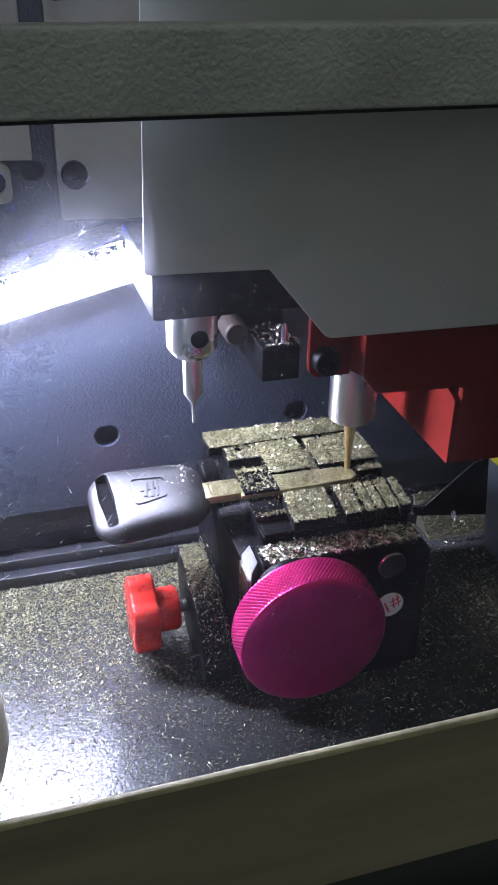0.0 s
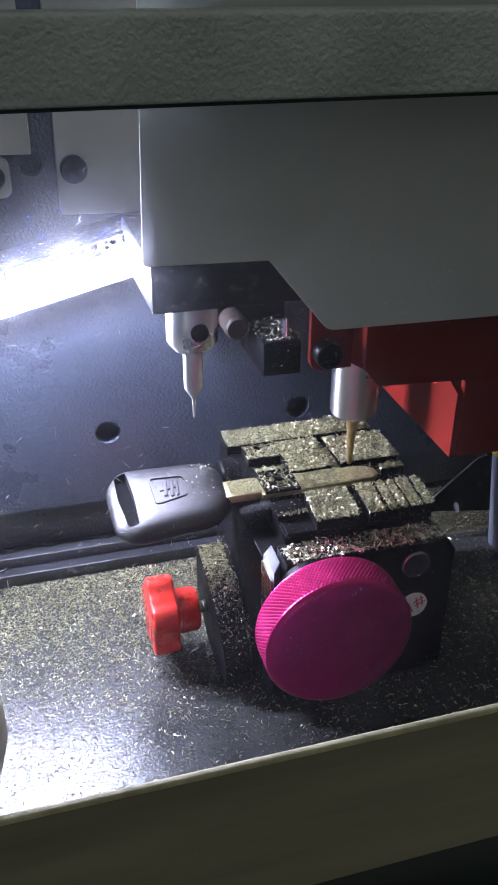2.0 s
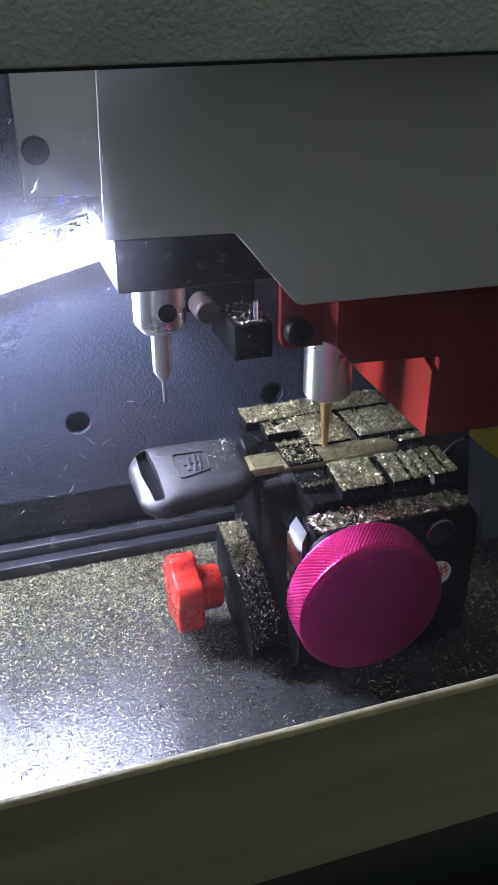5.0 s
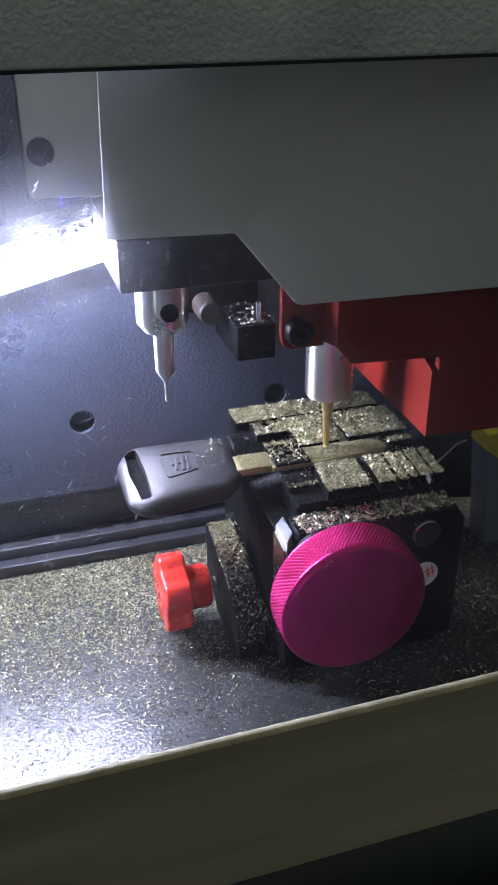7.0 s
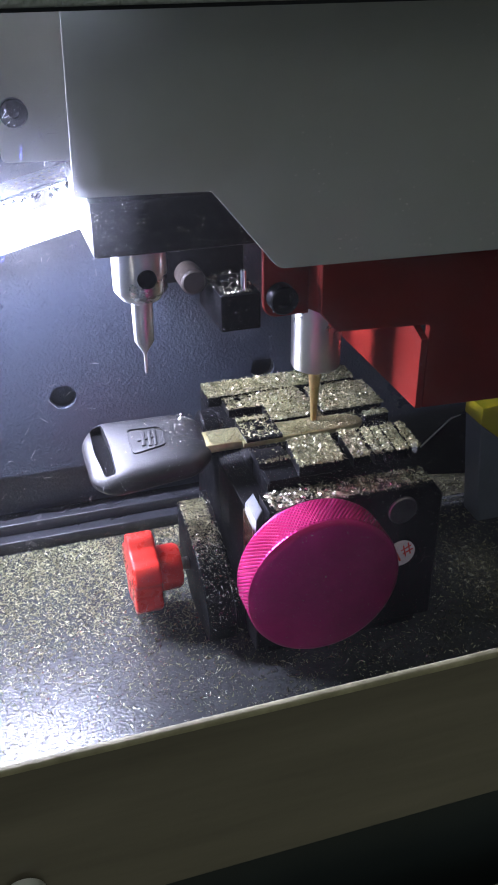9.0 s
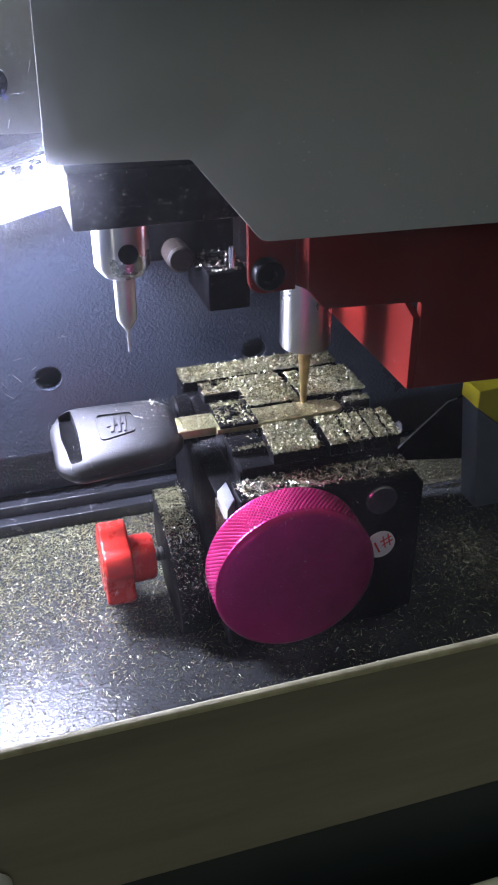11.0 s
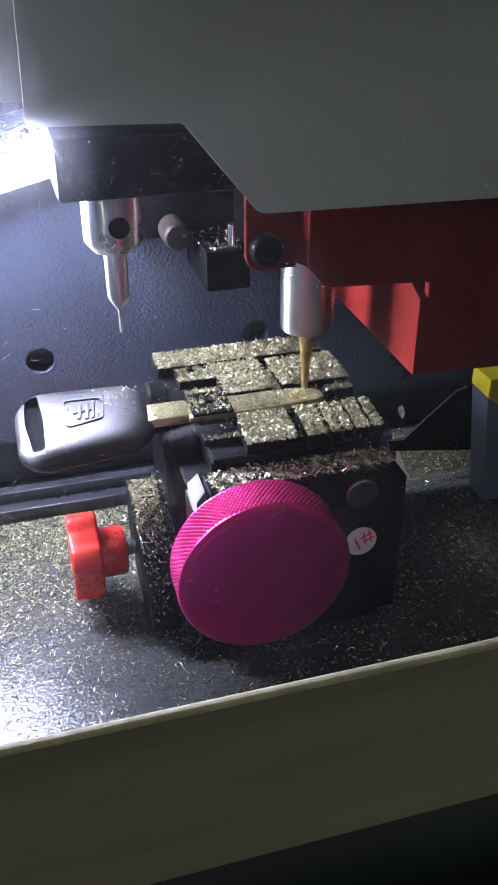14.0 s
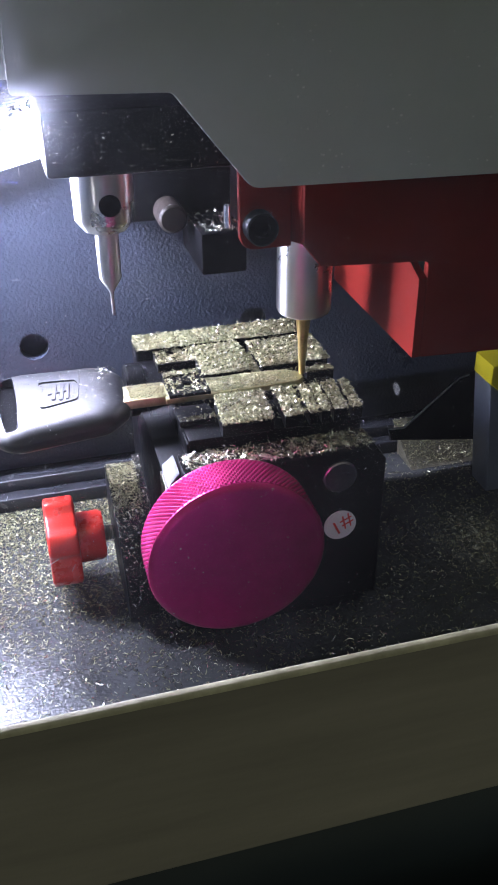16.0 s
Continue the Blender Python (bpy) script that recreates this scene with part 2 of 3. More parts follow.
def mesh_of(name, bm, mat, smooth=True):
    bmesh.ops.scale(bm, vec=(MM, MM, MM), verts=bm.verts)
    me = bpy.data.meshes.new(name)
    bm.to_mesh(me)
    bm.free()
    me.materials.append(mat)
    if smooth:
        me.shade_smooth()
        me.set_sharp_from_angle(angle=radians(35))
    return me


def part(name, bm, mat, parent=None, label="", smooth=True):
    ob = new(name, mesh_of(name, bm, mat, smooth))
    ob.parent = parent
    return tagged(ob, label) if label else ob


def thing(name, label, category, group="", at=(0, 0, 0)):
    ob = new(name)
    ob.empty_display_size = 0.01
    ob.location = Vector(at) * MM
    return tagged(ob, label, category, group)


def structure(name, bm, mat, label):
    return tagged(part(name, bm, mat), label, kind="structure")


def nb():
    return bmesh.new()


def chips_mesh(name, places, rng, small=0.5, large=1.6, width=0.22, tilt=0.5, pile=0.0, mat=None):
    """Curled slivers of cut metal: places are (x, y, z); tilt: how far they twist and arch; pile: how high they heap."""
    verts, faces = [], []
    for x, y, z in places:
        length = small + (large - small) * rng.random() ** 2.0
        wd = width * (0.5 + rng.random())
        yaw, curl = rng.random() * math.tau, rng.gauss(0, 0.7)
        roll, twist = rng.gauss(0, 0.75 * tilt), rng.gauss(0, 0.6 * tilt)
        arch = abs(rng.gauss(0, 0.22 * tilt)) * length
        rise = rng.gauss(0, 0.25 * tilt) * length
        lift = pile * rng.random() ** 2
        base = len(verts)
        px = py = 0.0
        for k in range(4):
            a = yaw + curl * (k - 1.5) * 0.5
            r = roll + twist * (k - 1.5) * 0.6
            nx, ny, nz = -math.sin(a) * math.cos(r) * wd / 2, math.cos(a) * math.cos(r) * wd / 2, math.sin(r) * wd / 2
            pz = max(0.02 + abs(nz), lift + 0.04 + abs(nz) + arch * (1 - ((k - 1.5) / 1.5) ** 2) + max(0.0, rise * k / 3))
            verts.append(((x + px + nx) * MM, (y + py + ny) * MM, (z + pz + nz) * MM))
            verts.append(((x + px - nx) * MM, (y + py - ny) * MM, (z + pz - nz) * MM))
            px += math.cos(a) * length / 3
            py += math.sin(a) * length / 3
        for k in (0, 2, 4):
            faces.append((base + k, base + k + 1, base + k + 3, base + k + 2))
    me = bpy.data.meshes.new(name)
    me.from_pydata(verts, [], faces)
    me.materials.append(mat or CHIP)
    return me


def chips(name, places, rng, parent=None, label="", **how):
    ob = new(name, chips_mesh(name, places, rng, **how))
    ob.parent = parent
    tagged(ob, label, kind="stuff")
    return ob


def clumped(x, y):
    """Uneven cover: thick and bare spots a few millimetres wide."""
    return min(1.0, max(0.12, 0.62 + 0.9 * noise.noise((x * 0.45, y * 0.45, 0.3)) + 0.5 * noise.noise((x * 1.3, y * 1.3, 5.0))))


def over(rng, n, x0, x1, y0, y1, z, keep=None):
    out = []
    for _ in range(n):
        x, y = x0 + (x1 - x0) * rng.random(), y0 + (y1 - y0) * rng.random()
        if keep is None or rng.random() < keep(x, y):
            out.append((x, y, z))
    return out


# ---- the machine's housing ----
WALL_Y = 51.2
bm = prism(nb(), [(-170, 24.0), (150, 24.0), (150, 235), (-170, 235)], "y", WALL_Y, WALL_Y + 3, holes=[(-46.5, 47.2, 3.7), (12.4, 47.8, 3.7), (-60, 125, 3.0)])
structure("wall_rear", bm, BLACK_WRINKLE, "black wrinkle-painted rear panel with round screw holes")
bm = box(nb(), -170, 150, WALL_Y + 6, WALL_Y + 14, -2, 235)
structure("wall_backing", bm, BLACK_WRINKLE, "dark space behind the rear panel")
bm = box(nb(), -170, 150, -81, WALL_Y + 5.9, -3, 0)
structure("floor", bm, TRAY_PAINT, "glossy black tray floor strewn with brass chips")
bm = box(nb(), -170, 150, 46.8, WALL_Y + 5.8, 0.01, 4.2, 0.4, 3)
box(bm, -170, 150, 50.4, WALL_Y + 5.8, 4.2, 8.0, 0.4, 3)
structure("trim", bm, TRIM_PAINT, "black stepped flange where tray meets rear panel")
bm = box(nb(), -173, -170, -90, WALL_Y + 14, -3, 235)
structure("wall_left", bm, BLACK_WRINKLE, "black painted side wall of the housing")
bm = box(nb(), 150, 153, -90, WALL_Y + 14, -3, 235)
structure("wall_right", bm, BLACK_WRINKLE, "black painted side wall of the housing")
bm = box(nb(), -173, 153, -30, WALL_Y + 14, 235, 238)
structure("ceiling", bm, HOOD_PAINT, "grey painted roof of the housing")
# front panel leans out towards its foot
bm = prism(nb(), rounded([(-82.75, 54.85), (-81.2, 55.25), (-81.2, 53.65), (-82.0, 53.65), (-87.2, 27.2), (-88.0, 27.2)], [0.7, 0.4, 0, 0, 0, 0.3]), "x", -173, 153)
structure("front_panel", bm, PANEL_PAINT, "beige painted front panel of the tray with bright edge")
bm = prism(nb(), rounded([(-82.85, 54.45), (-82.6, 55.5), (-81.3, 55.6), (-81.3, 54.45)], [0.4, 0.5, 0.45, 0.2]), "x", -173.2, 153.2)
structure("panel_edge", bm, LIT_EDGE_PAINT, "rounded edge along the top of the front panel, lamplight put into its pale colour")
bm = box(nb(), -173, 153, -81.9, -80.9, 0.02, 53.5, 0.2)
structure("tray_lip", bm, BLACK_WRINKLE, "black painted upstand along the front of the tray")
bm = prism(nb(), [(-81.3, 53.3), (-81.3, -40), (-84, -40), (-86.0, 27)], "x", -173, 153)
structure("recess", bm, BENCH, "dark recess under the front panel")
bm = box(nb(), -200, 200, -170, -95, -40, 12.8, 2.0, 3)
structure("base_ledge", bm, CREAM_PAINT, "cream painted ledge of the machine base")
bm = box(nb(), -900, 900, -900, 900, -60, -41)
structure("ground", bm, BENCH, "dark workbench top under the machine")


def screw_head(name, label, x, y, z, r, axis, mat, depth=3.0, socket=0.45):
    """A socket head screw that points to -axis."""
    ob = thing(name, label, "screw", at=(x, y, z))
    part("head", lathe(nb(), [(r * socket, -depth + 1.4), (r * socket, -depth), (r * 0.86, -depth), (r, -depth + 0.4), (r, 0)], axis, 0, 0, 28), mat, ob)
    return ob


screw_head("button_screw", "shiny chrome button-head screw in the front panel", -70.0, -86.9, 33.6, 3.2, "y", SATIN, 2.5)

# round cream stop at the tray's edge
stop = thing("stop_knob", "cream rounded plastic stop at the tray edge", "knob", at=(-91.0, -70, 0))
part("cap", lathe(nb(), [(6, 52), (10.6, 55), (12.1, 61), (12.1, 69), (10.6, 75), (6, 78.5), (0, 79.5)], "z", 0, 0), CREAM_PAINT, stop)
part("post", lathe(nb(), [(5, 0), (5, 50)], "z", 0, 0), BLACK_STEEL, stop)

# cover frame rail with its clear sheet
cover = thing("safety_cover", "clear scratched acrylic cover hung from a grey textured rail", "cover", at=(0, 0, 0))
bm = prism(nb(), rounded([(-34.9, 150.5), (-33.4, 163.8), (-28.0, 163.9), (-29.0, 151.1)], [0.7, 1.3, 0.7, 0.7], 5), "x", -171, 151)
part("rail", bm, FRAME_PAINT, cover, "grey wrinkle-painted rail")
# dark strip added under the rail for the line of shade there
part("shade_strip", prism(nb(), [(-34.8, 150.25), (-34.92, 150.8), (-28.9, 151.5), (-28.9, 150.25)], "x", -170.9, 150.9), TRIM_PAINT, cover, "added dark strip for the line of shade under the rail")

# hood plate
bm = prism(nb(), rounded([(-41.4, 234), (-45, 120.4), (-20.5, 119.7), (-7.6, 103.9), (60, 102.6), (149, 101), (149, 234)], [0, 1, 1.5, 3.5, 0, 0, 0], 6), "y", -21.2, -20.5, bevel=0.1)
hood = structure("hood_plate", bm, HOOD_PAINT, "matt grey sheet-metal hood with cut-away lower edge")

# pale plates on the rear panel
bracket = thing("bracket_plate", "pale beige mounting plate on the rear panel", "plate", at=(0, 0, 0))
part("plate", prism(nb(), rounded([(-53.4, 234), (-54.0, 112.4), (-30, 111.6), (-30, 234)], [0, 1.5, 1.5, 0]), "y", WALL_Y - 2.2, WALL_Y - 0.05, bevel=0.3, holes=[]), BEIGE_PLATE, bracket)
part("bolt", lathe(nb(), [(1.2, WALL_Y - 3.6), (1.2, WALL_Y - 5), (3.0, WALL_Y - 5), (3.3, WALL_Y - 4.6), (3.3, WALL_Y - 2.2)], "y", -49.9, 123.9, 28), BLACK_STEEL, bracket, "black socket bolt")
part("bolt", lathe(nb(), [(1.2, WALL_Y - 3.6), (1.2, WALL_Y - 5), (3.0, WALL_Y - 5), (3.3, WALL_Y - 4.6), (3.3, WALL_Y - 2.2)], "y", -51, 166, 28), BLACK_STEEL, bracket, "black socket bolt")
bracket2 = thing("bracket_plate", "pale beige mounting plate on the rear panel", "plate", at=(0, 0, 0))
part("plate", prism(nb(), [(-59.0, 234), (-59.6, 127.6), (-95, 128.5), (-95, 234)], "y", WALL_Y - 2.2, WALL_Y - 0.05, bevel=0.3), BEIGE_PLATE, bracket2)
part("tab", prism(nb(), rounded([(-65.2, 127.2), (-65.2, 117.5), (-78, 117.5), (-78, 127.2)], 2.5), "y", WALL_Y - 2.2, WALL_Y - 0.05, holes=[(-69.5, 122.5, 3.0)]), BEIGE_PLATE, bracket2)

# light bar: a row of cold LEDs on a tilted white strip
lamp = thing("led_light_bar", "tilted bar of dazzling cold white LEDs", "lamp", at=(0, 0, 0))


def led_z(x):
    return 105.0 + 0.24 * (x + 39.0)


bm = prism(nb(), [(-36.5, led_z(-36.5) - 8.6), (-36.5, led_z(-36.5) - 0.6), (-140, led_z(-140) - 0.6), (-140, led_z(-140) - 8.6)], "y", 43.2, 45.5)
part("strip", bm, WHITE_PLASTIC, lamp, "white strip that carries the LEDs")
# dark strip added so that the glow dips between the LEDs
bm = prism(nb(), [(-36.5, led_z(-36.5) - 0.5), (-36.5, led_z(-36.5) + 5.1), (-140, led_z(-140) + 5.1), (-140, led_z(-140) - 0.5)], "y", 43.2, 45.5)
part("backing", bm, DARK, lamp, "dark strip added behind the LEDs to part their glow")
# visor and its end piece, added to block the LEDs' light upwards
bm = prism(nb(), [(-36.6, led_z(-36.6) + 5.2), (-36.6, led_z(-36.6) + 6.2), (-140, led_z(-140) + 6.2), (-140, led_z(-140) + 5.2)], "y", 36.4, 51.15, bevel=0.3)
prism(bm, [(-30.5, led_z(-36.6) + 5.6), (-30.5, led_z(-36.6) + 6.6), (-36.5, led_z(-36.6) + 6.2), (-36.5, led_z(-36.6) + 5.2)], "y", 40.4, 51.15)
part("visor", bm, BLACK_WRINKLE, lamp, "added black visor that keeps LED light off the plates, dirty with chips")
for k in range(7):
    x = -39.8 - 14.3 * k
    bm = box(nb(), x - 3.8, x + 3.2, 38.6, 43.1, led_z(x) - 5.4, led_z(x) + 4.7, 2.0, 4)
    part("led", bm, LED_GLOW, lamp, "glowing white LED")
dirt = random.Random(21)
bm = nb()
for _ in range(150):
    x = -125 + 88 * dirt.random()
    near = abs((x + 39.8 + 7.15 + 71.5) % 14.3 - 7.15) / 7.15
    if dirt.random() < 0.15 + 0.85 * (1 - near) ** 0.8:
        r = 0.35 + 1.25 * dirt.random() ** 2
        m = pose(x, 36.0 - 0.5 * dirt.random(), led_z(x) + 5.0 - 1.5 * dirt.random() ** 2, 360 * dirt.random(), 360 * dirt.random(), 0) @ Matrix.Diagonal((r, r * 0.55, r * 0.8, 1))
        bmesh.ops.create_icosphere(bm, subdivisions=1, radius=1.0, matrix=m)
tagged(part("chip_clumps", bm, BLACK_STEEL, lamp, smooth=False), "dark clumps of greasy swarf along the visor edge", kind="stuff")
part("stay", box(nb(), -120, -110, 45.6, WALL_Y - 0.1, 84, 90), BLACK_STEEL, lamp)
part("stay", box(nb(), -44, -38, 45.6, WALL_Y - 0.1, 98, 104), BLACK_STEEL, lamp)

# ---- spindles ----
head_block = thing("tracer_head", "black tracer head with a turned steel probe", "probe", at=(0, 0, 0))
part("block", box(nb(), -40.2, -3.6, 0, 40, 102.2, 114.0, 1.0), BLACK_STEEL, head_block)
PX, PY = -29.4, 9.5
part("collet", lathe(nb(), [(6.0, 102.4), (6.0, 92.0), (5.6, 91.4), (4.3, 89.7), (2.3, 89.5)], "z", PX, PY, 48), TURNED, head_block, "bright turned collet")
part("set_screw", lathe(nb(), [(0, PY - 6.22), (2.1, PY - 6.22), (2.1, PY - 5)], "y", PX + 0.5, 95.8, 24), DARK, head_block, "dark set screw")
part("shank", lathe(nb(), [(2.4, 89.7), (2.3, 79.4), (0.75, 76.9), (0.38, 76.2), (0.34, 71.4), (0.0, 71.0)], "z", PX, PY, 32), TURNED, head_block, "steel probe with fine needle tip")
stopper = thing("limit_switch", "small black switch bracket with a bright pin", "switch", at=(0, 0, 0))
part("body", box(nb(), -6.2, 4.6, 28, 50.9, 70.6, 80.5, 0.6), DARK, stopper)
part("plate", box(nb(), -22, 4.9, 44, 50.9, 79.6, 101, 0.4), BLACK_STEEL, stopper)
part("pin", lathe(nb(), [(0.9, 80.6), (0.9, 86.0), (0.5, 86.4)], "z", 0.6, 30.5, 20), CHROME, stopper, "bright steel pin")
part("button", lathe(nb(), [(3.4, 45), (3.4, 36.5), (2.8, 35.9), (0, 35.9)], "y", -11.0, 82.0, 28), COPPER, stopper, "brown round button")

cutter = thing("cutter_spindle", "steel spindle nose holding a gold-coated cutter", "cutter", at=(11.95, 7.8, 0))
part("spindle", lathe(nb(), [(6.0, 140), (6.0, 68.9), (5.7, 68.2), (5.2, 67.9), (2.6, 67.7)], "z", 0, 0, 64), TURNED, cutter, "turned steel spindle")
part("bit", lathe(nb(), [(1.85, 67.9), (1.75, 66.6), (1.5, 64.6), (1.2, 61.8), (0.98, 58.8), (0.85, 56.0), (0.78, 53.4), (0.6, 52.5), (0.3, 52.35)], "z", 0, 0, 28), GOLD_BIT, cutter, "gold-coated milling bit")

guard = thing("red_bracket", "red painted folded steel spindle bracket", "bracket", at=(0, 0, 0))
bm = prism(nb(), rounded([(3.4, 150), (3.4, 91.4), (7.0, 86.9), (28.9, 85.8), (28.9, 65.4), (70, 63.9), (148, 61), (148, 150)], [0, 2.0, 1.5, 0.8, 0.8, 0, 0, 0]), "y", -16.2, -14.2, bevel=0.3)
part("front_plate", bm, RED_PAINT, guard)
bm = prism(nb(), [(-14.3, 150), (-14.3, 91.0), (-8.2, 89.6), (-8.2, 150)], "x", 3.4, 5.2, bevel=0.2)
part("fold", bm, RED_PAINT, guard)
bm = prism(nb(), rounded([(-6.6, 150), (-6.6, 88.6), (0.6, 88.8), (3.55, 88.8), (3.55, 150)], [0, 4.5, 1, 0, 0]), "y", -8.6, -6.8, bevel=0.3)
part("flange", bm, RED_PAINT, guard)
bm = prism(nb(), [(-16.1, 65.5), (-16.1, 82.4), (-8.4, 85.4), (-8.4, 110), (30, 110), (30, 65.6)], "x", 27.3, 28.85)
part("side_plate", bm, RED_PAINT, guard)
part("screw", lathe(nb(), [(1.5, -10.6), (1.5, -12.0), (2.8, -12.0), (3.1, -11.6), (3.1, -8.6)], "y", -3.0, 93.4, 28), BLACK_STEEL, guard, "black socket screw")

# far right: slate post with yellow cap, sheet-metal chute
post = thing("sensor_post", "slate grey post with a bright yellow cap", "post", at=(0, 0, 0))
part("body", prism(nb(), [(73.2, 0), (69.3, 35), (75, 30), (110, 4), (110, 0)], "y", 20, 29, bevel=0.4), SLATE, post)
part("cap", prism(nb(), [(69.2, 35.2), (69.2, 40.6), (110, 44), (110, 5), (75.2, 30.2)], "y", 19.8, 29.4, bevel=0.4), YELLOW, post, "yellow cap")
chute = thing("chip_guard", "thin black sheet-metal chip guard with a highlight strip along its edge", "guard", at=(0, 0, 0))
part("sheet", prism(nb(), [(47.6, 16.8), (52.4, 16.4), (67.9, 30.2), (75, 31.8), (149.9, 31.8), (149.9, 9), (76, 9), (48.6, 13.2)], "y", 34, 35), BLACK_STEEL, chute)
# the sheet edge's highlight, put in as a thin bright steel strip
part("edge", prism(nb(), [(47.6, 16.8), (52.4, 16.4), (67.9, 30.2), (71, 31.0), (71, 31.2), (67.8, 30.45), (52.3, 16.65), (47.6, 17.0)], "y", 33.9, 34.3), STEEL, chute, "thin bright strip for the highlight on the edge")

# ---- the clamp with the key ----
vise = thing("key_clamp", "black steel key clamp with magenta knob, covered in brass chips", "clamp", at=(0, 0, 0))
bm = box(nb(), -4, 37, -16, 31, 0.02, 7.2, 0.8)
part("base", bm, BLACK_STEEL, vise)
bm = prism(nb(), [(35.6, 47.2), (38.2, 43.6), (38.2, 7), (-8.8, 7), (-8.8, 27.8), (-5.5, 27.8), (-5.5, 47.2)], "y", -21.2, -12.6, bevel=0.7)
part("front_block", bm, BLACK_STEEL, vise)
part("rear_block", box(nb(), -9, 36, -12.5, 33.5, 7, 44, 0.7), BLACK_STEEL, vise)
def slanted(x0, x1, y0, y1, z0, z1, lean=0.09):
    """A jaw rib whose flanks lean a little off the cross direction."""
    return prism(nb(), [(x0 + lean * y0, y0), (x1 + lean * y0, y0), (x1 + lean * y1, y1), (x0 + lean * y1, y1)], "z", z0, z1, bevel=0.3)


# front jaw with cross grooves
part("jaw_base", box(nb(), -3, 35.0, -13.2, -0.4, 44.0, 50.2, 0.4), BLACK_STEEL, vise)
FRONT_RIBS = [(5.4, 16.4), (19.0, 23.2), (24.3, 26.5), (27.1, 29.0), (29.8, 33.0), (33.8, 36.2)]
for x0, x1 in FRONT_RIBS:
    part("jaw_rib", slanted(x0, x1, -13.8, -1.2, 50.1, 53.0), BLACK_STEEL, vise)
part("jaw_step", box(nb(), -3.6, 4.2, -7.4, -0.5, 50.1, 51.6, 0.3), BLACK_STEEL, vise)
part("jaw_step", box(nb(), -3.4, 4.0, -13.0, -7.6, 46.0, 49.4, 0.3), BLACK_STEEL, vise)
# rear jaw
part("jaw_base", box(nb(), -7.4, 35.6, 9.8, 34.0, 44.0, 50.2, 0.4), BLACK_STEEL, vise)
REAR_RIBS = [(5.7, 16.8, 9.9, 24.9), (19.3, 35.8, 10.6, 24.0), (28.6, 35.2, 4.6, 6.8), (-3.6, 4.4, 11.4, 12.8)]
for x0, x1, y0, y1 in REAR_RIBS:
    part("jaw_rib", box(nb(), x0, x1, y0, y1, 50.1, 53.0, 0.3), BLACK_STEEL, vise)
part("jaw_rib", prism(nb(), rounded([(-7.4, 26.6), (34.4, 25.0), (34.4, 33.6), (-7.4, 34.6)], 0.8, 3), "z", 50.1, 53.3, bevel=0.4), BLACK_STEEL, vise)
part("hole_plate", prism(nb(), [(-3.4, 19.2), (5.6, 19.2), (5.6, 26.0), (-3.4, 26.2)], "z", 50.3, 52.3, holes=[(0.5, 24.4, 1.0)]), BLACK_STEEL, vise)
part("lug", lathe(nb(), [(1.5, -11.6), (5.6, -11.6), (6.3, -11.0), (6.3, -7.6), (5.9, -7.2)], "x", 18.6, 47.0, 36), BLACK_STEEL, vise, "round black lug beside the jaw")
part("slot_bed", box(nb(), -3, 34, -0.3, 9.7, 44.0, 51.2, 0.2), BLACK_STEEL, vise)
part("bridge", prism(nb(), [(-4.0, 1.1), (5.2, 1.1), (5.2, 9.8), (-4.0, 9.8)], "z", 52.75, 53.5, holes=[(0.8, 5.4, 1.1)]), BLACK_STEEL, vise)
# magenta knob
KX, KZ, KY0, KY1, KR = 0.2, 40.3, -42.0, -32.6, 17.2
part("neck", lathe(nb(), [(6.5, -21), (7.8, -21.3), (8.2, -21.7), (8.2, -31.9), (7.6, -32.7)], "y", KX, KZ, 48), BLACK_STEEL, vise, "dark turned knob collar")
bm = nb()
SEG, ROWS_K = 230, 15
rings = []
for j in range(ROWS_K):
    h = KY0 + 0.9 + (KY1 - KY0 - 1.5) * j / (ROWS_K - 1)
    rings.append([])
    for k in range(SEG):
        rr = KR if (k + j) % 2 and 0 < j < ROWS_K - 1 else KR - 0.24
        rings[-1].append(bm.verts.new((KX + rr * math.cos(k * math.tau / SEG), h, KZ + rr * math.sin(k * math.tau / SEG))))
for j in range(ROWS_K):
    for k in range(SEG):
        if (k + j) % 2:
            ring = [rings[j][(k + 1) % SEG], rings[j + 1][k] if j + 1 < ROWS_K else None, rings[j][k - 1], rings[j - 1][k] if j else None]
            for a, b in zip(ring, ring[1:] + ring[:1]):
                if a and b:
                    bm.faces.new((rings[j][k], a, b))
knob = part("knob", lathe(nb(), [(0, KY0 + 0.1), (KR * 0.5, KY0 + 0.03), (KR - 1.6, KY0), (KR - 0.75, KY0 + 0.3), (KR - 0.26, KY0 + 0.9), (KR - 0.5, KY0 + 1.0), (KR - 0.5, KY1 - 0.7), (KR - 0.26, KY1 - 0.6), (KR - 1.0, KY1), (9, KY1)], "y", KX, KZ, 96), MAGENTA, vise, "magenta anodised clamping knob")
bmesh.ops.recalc_face_normals(bm, faces=bm.faces)
part("knurling", bm, MAGENTA, knob, "diamond knurled rim", smooth=False)
# pale block beside the knob
part("wedge", prism(nb(), [(-8.7, -12.6), (-5.8, -9.4), (-5.8, -16.8), (-8.6, -20.8)], "z", 38.5, 45.2, bevel=0.2), WHITE_METAL, vise, "pale machined wedge")
part("cheek", prism(nb(), [(-20.4, 24), (-12.7, 20), (-12.7, 43.6), (-20.4, 43.0)], "x", -9.25, -8.85), CHEEK, vise, "smooth bare steel side of the clamp block")
part("button", lathe(nb(), [(0, -21.9), (3.4, -21.9), (3.7, -21.6), (3.7, -21.0)], "y", 27.6, 41.2, 36), DARK_STEEL, vise, "round steel pin end")
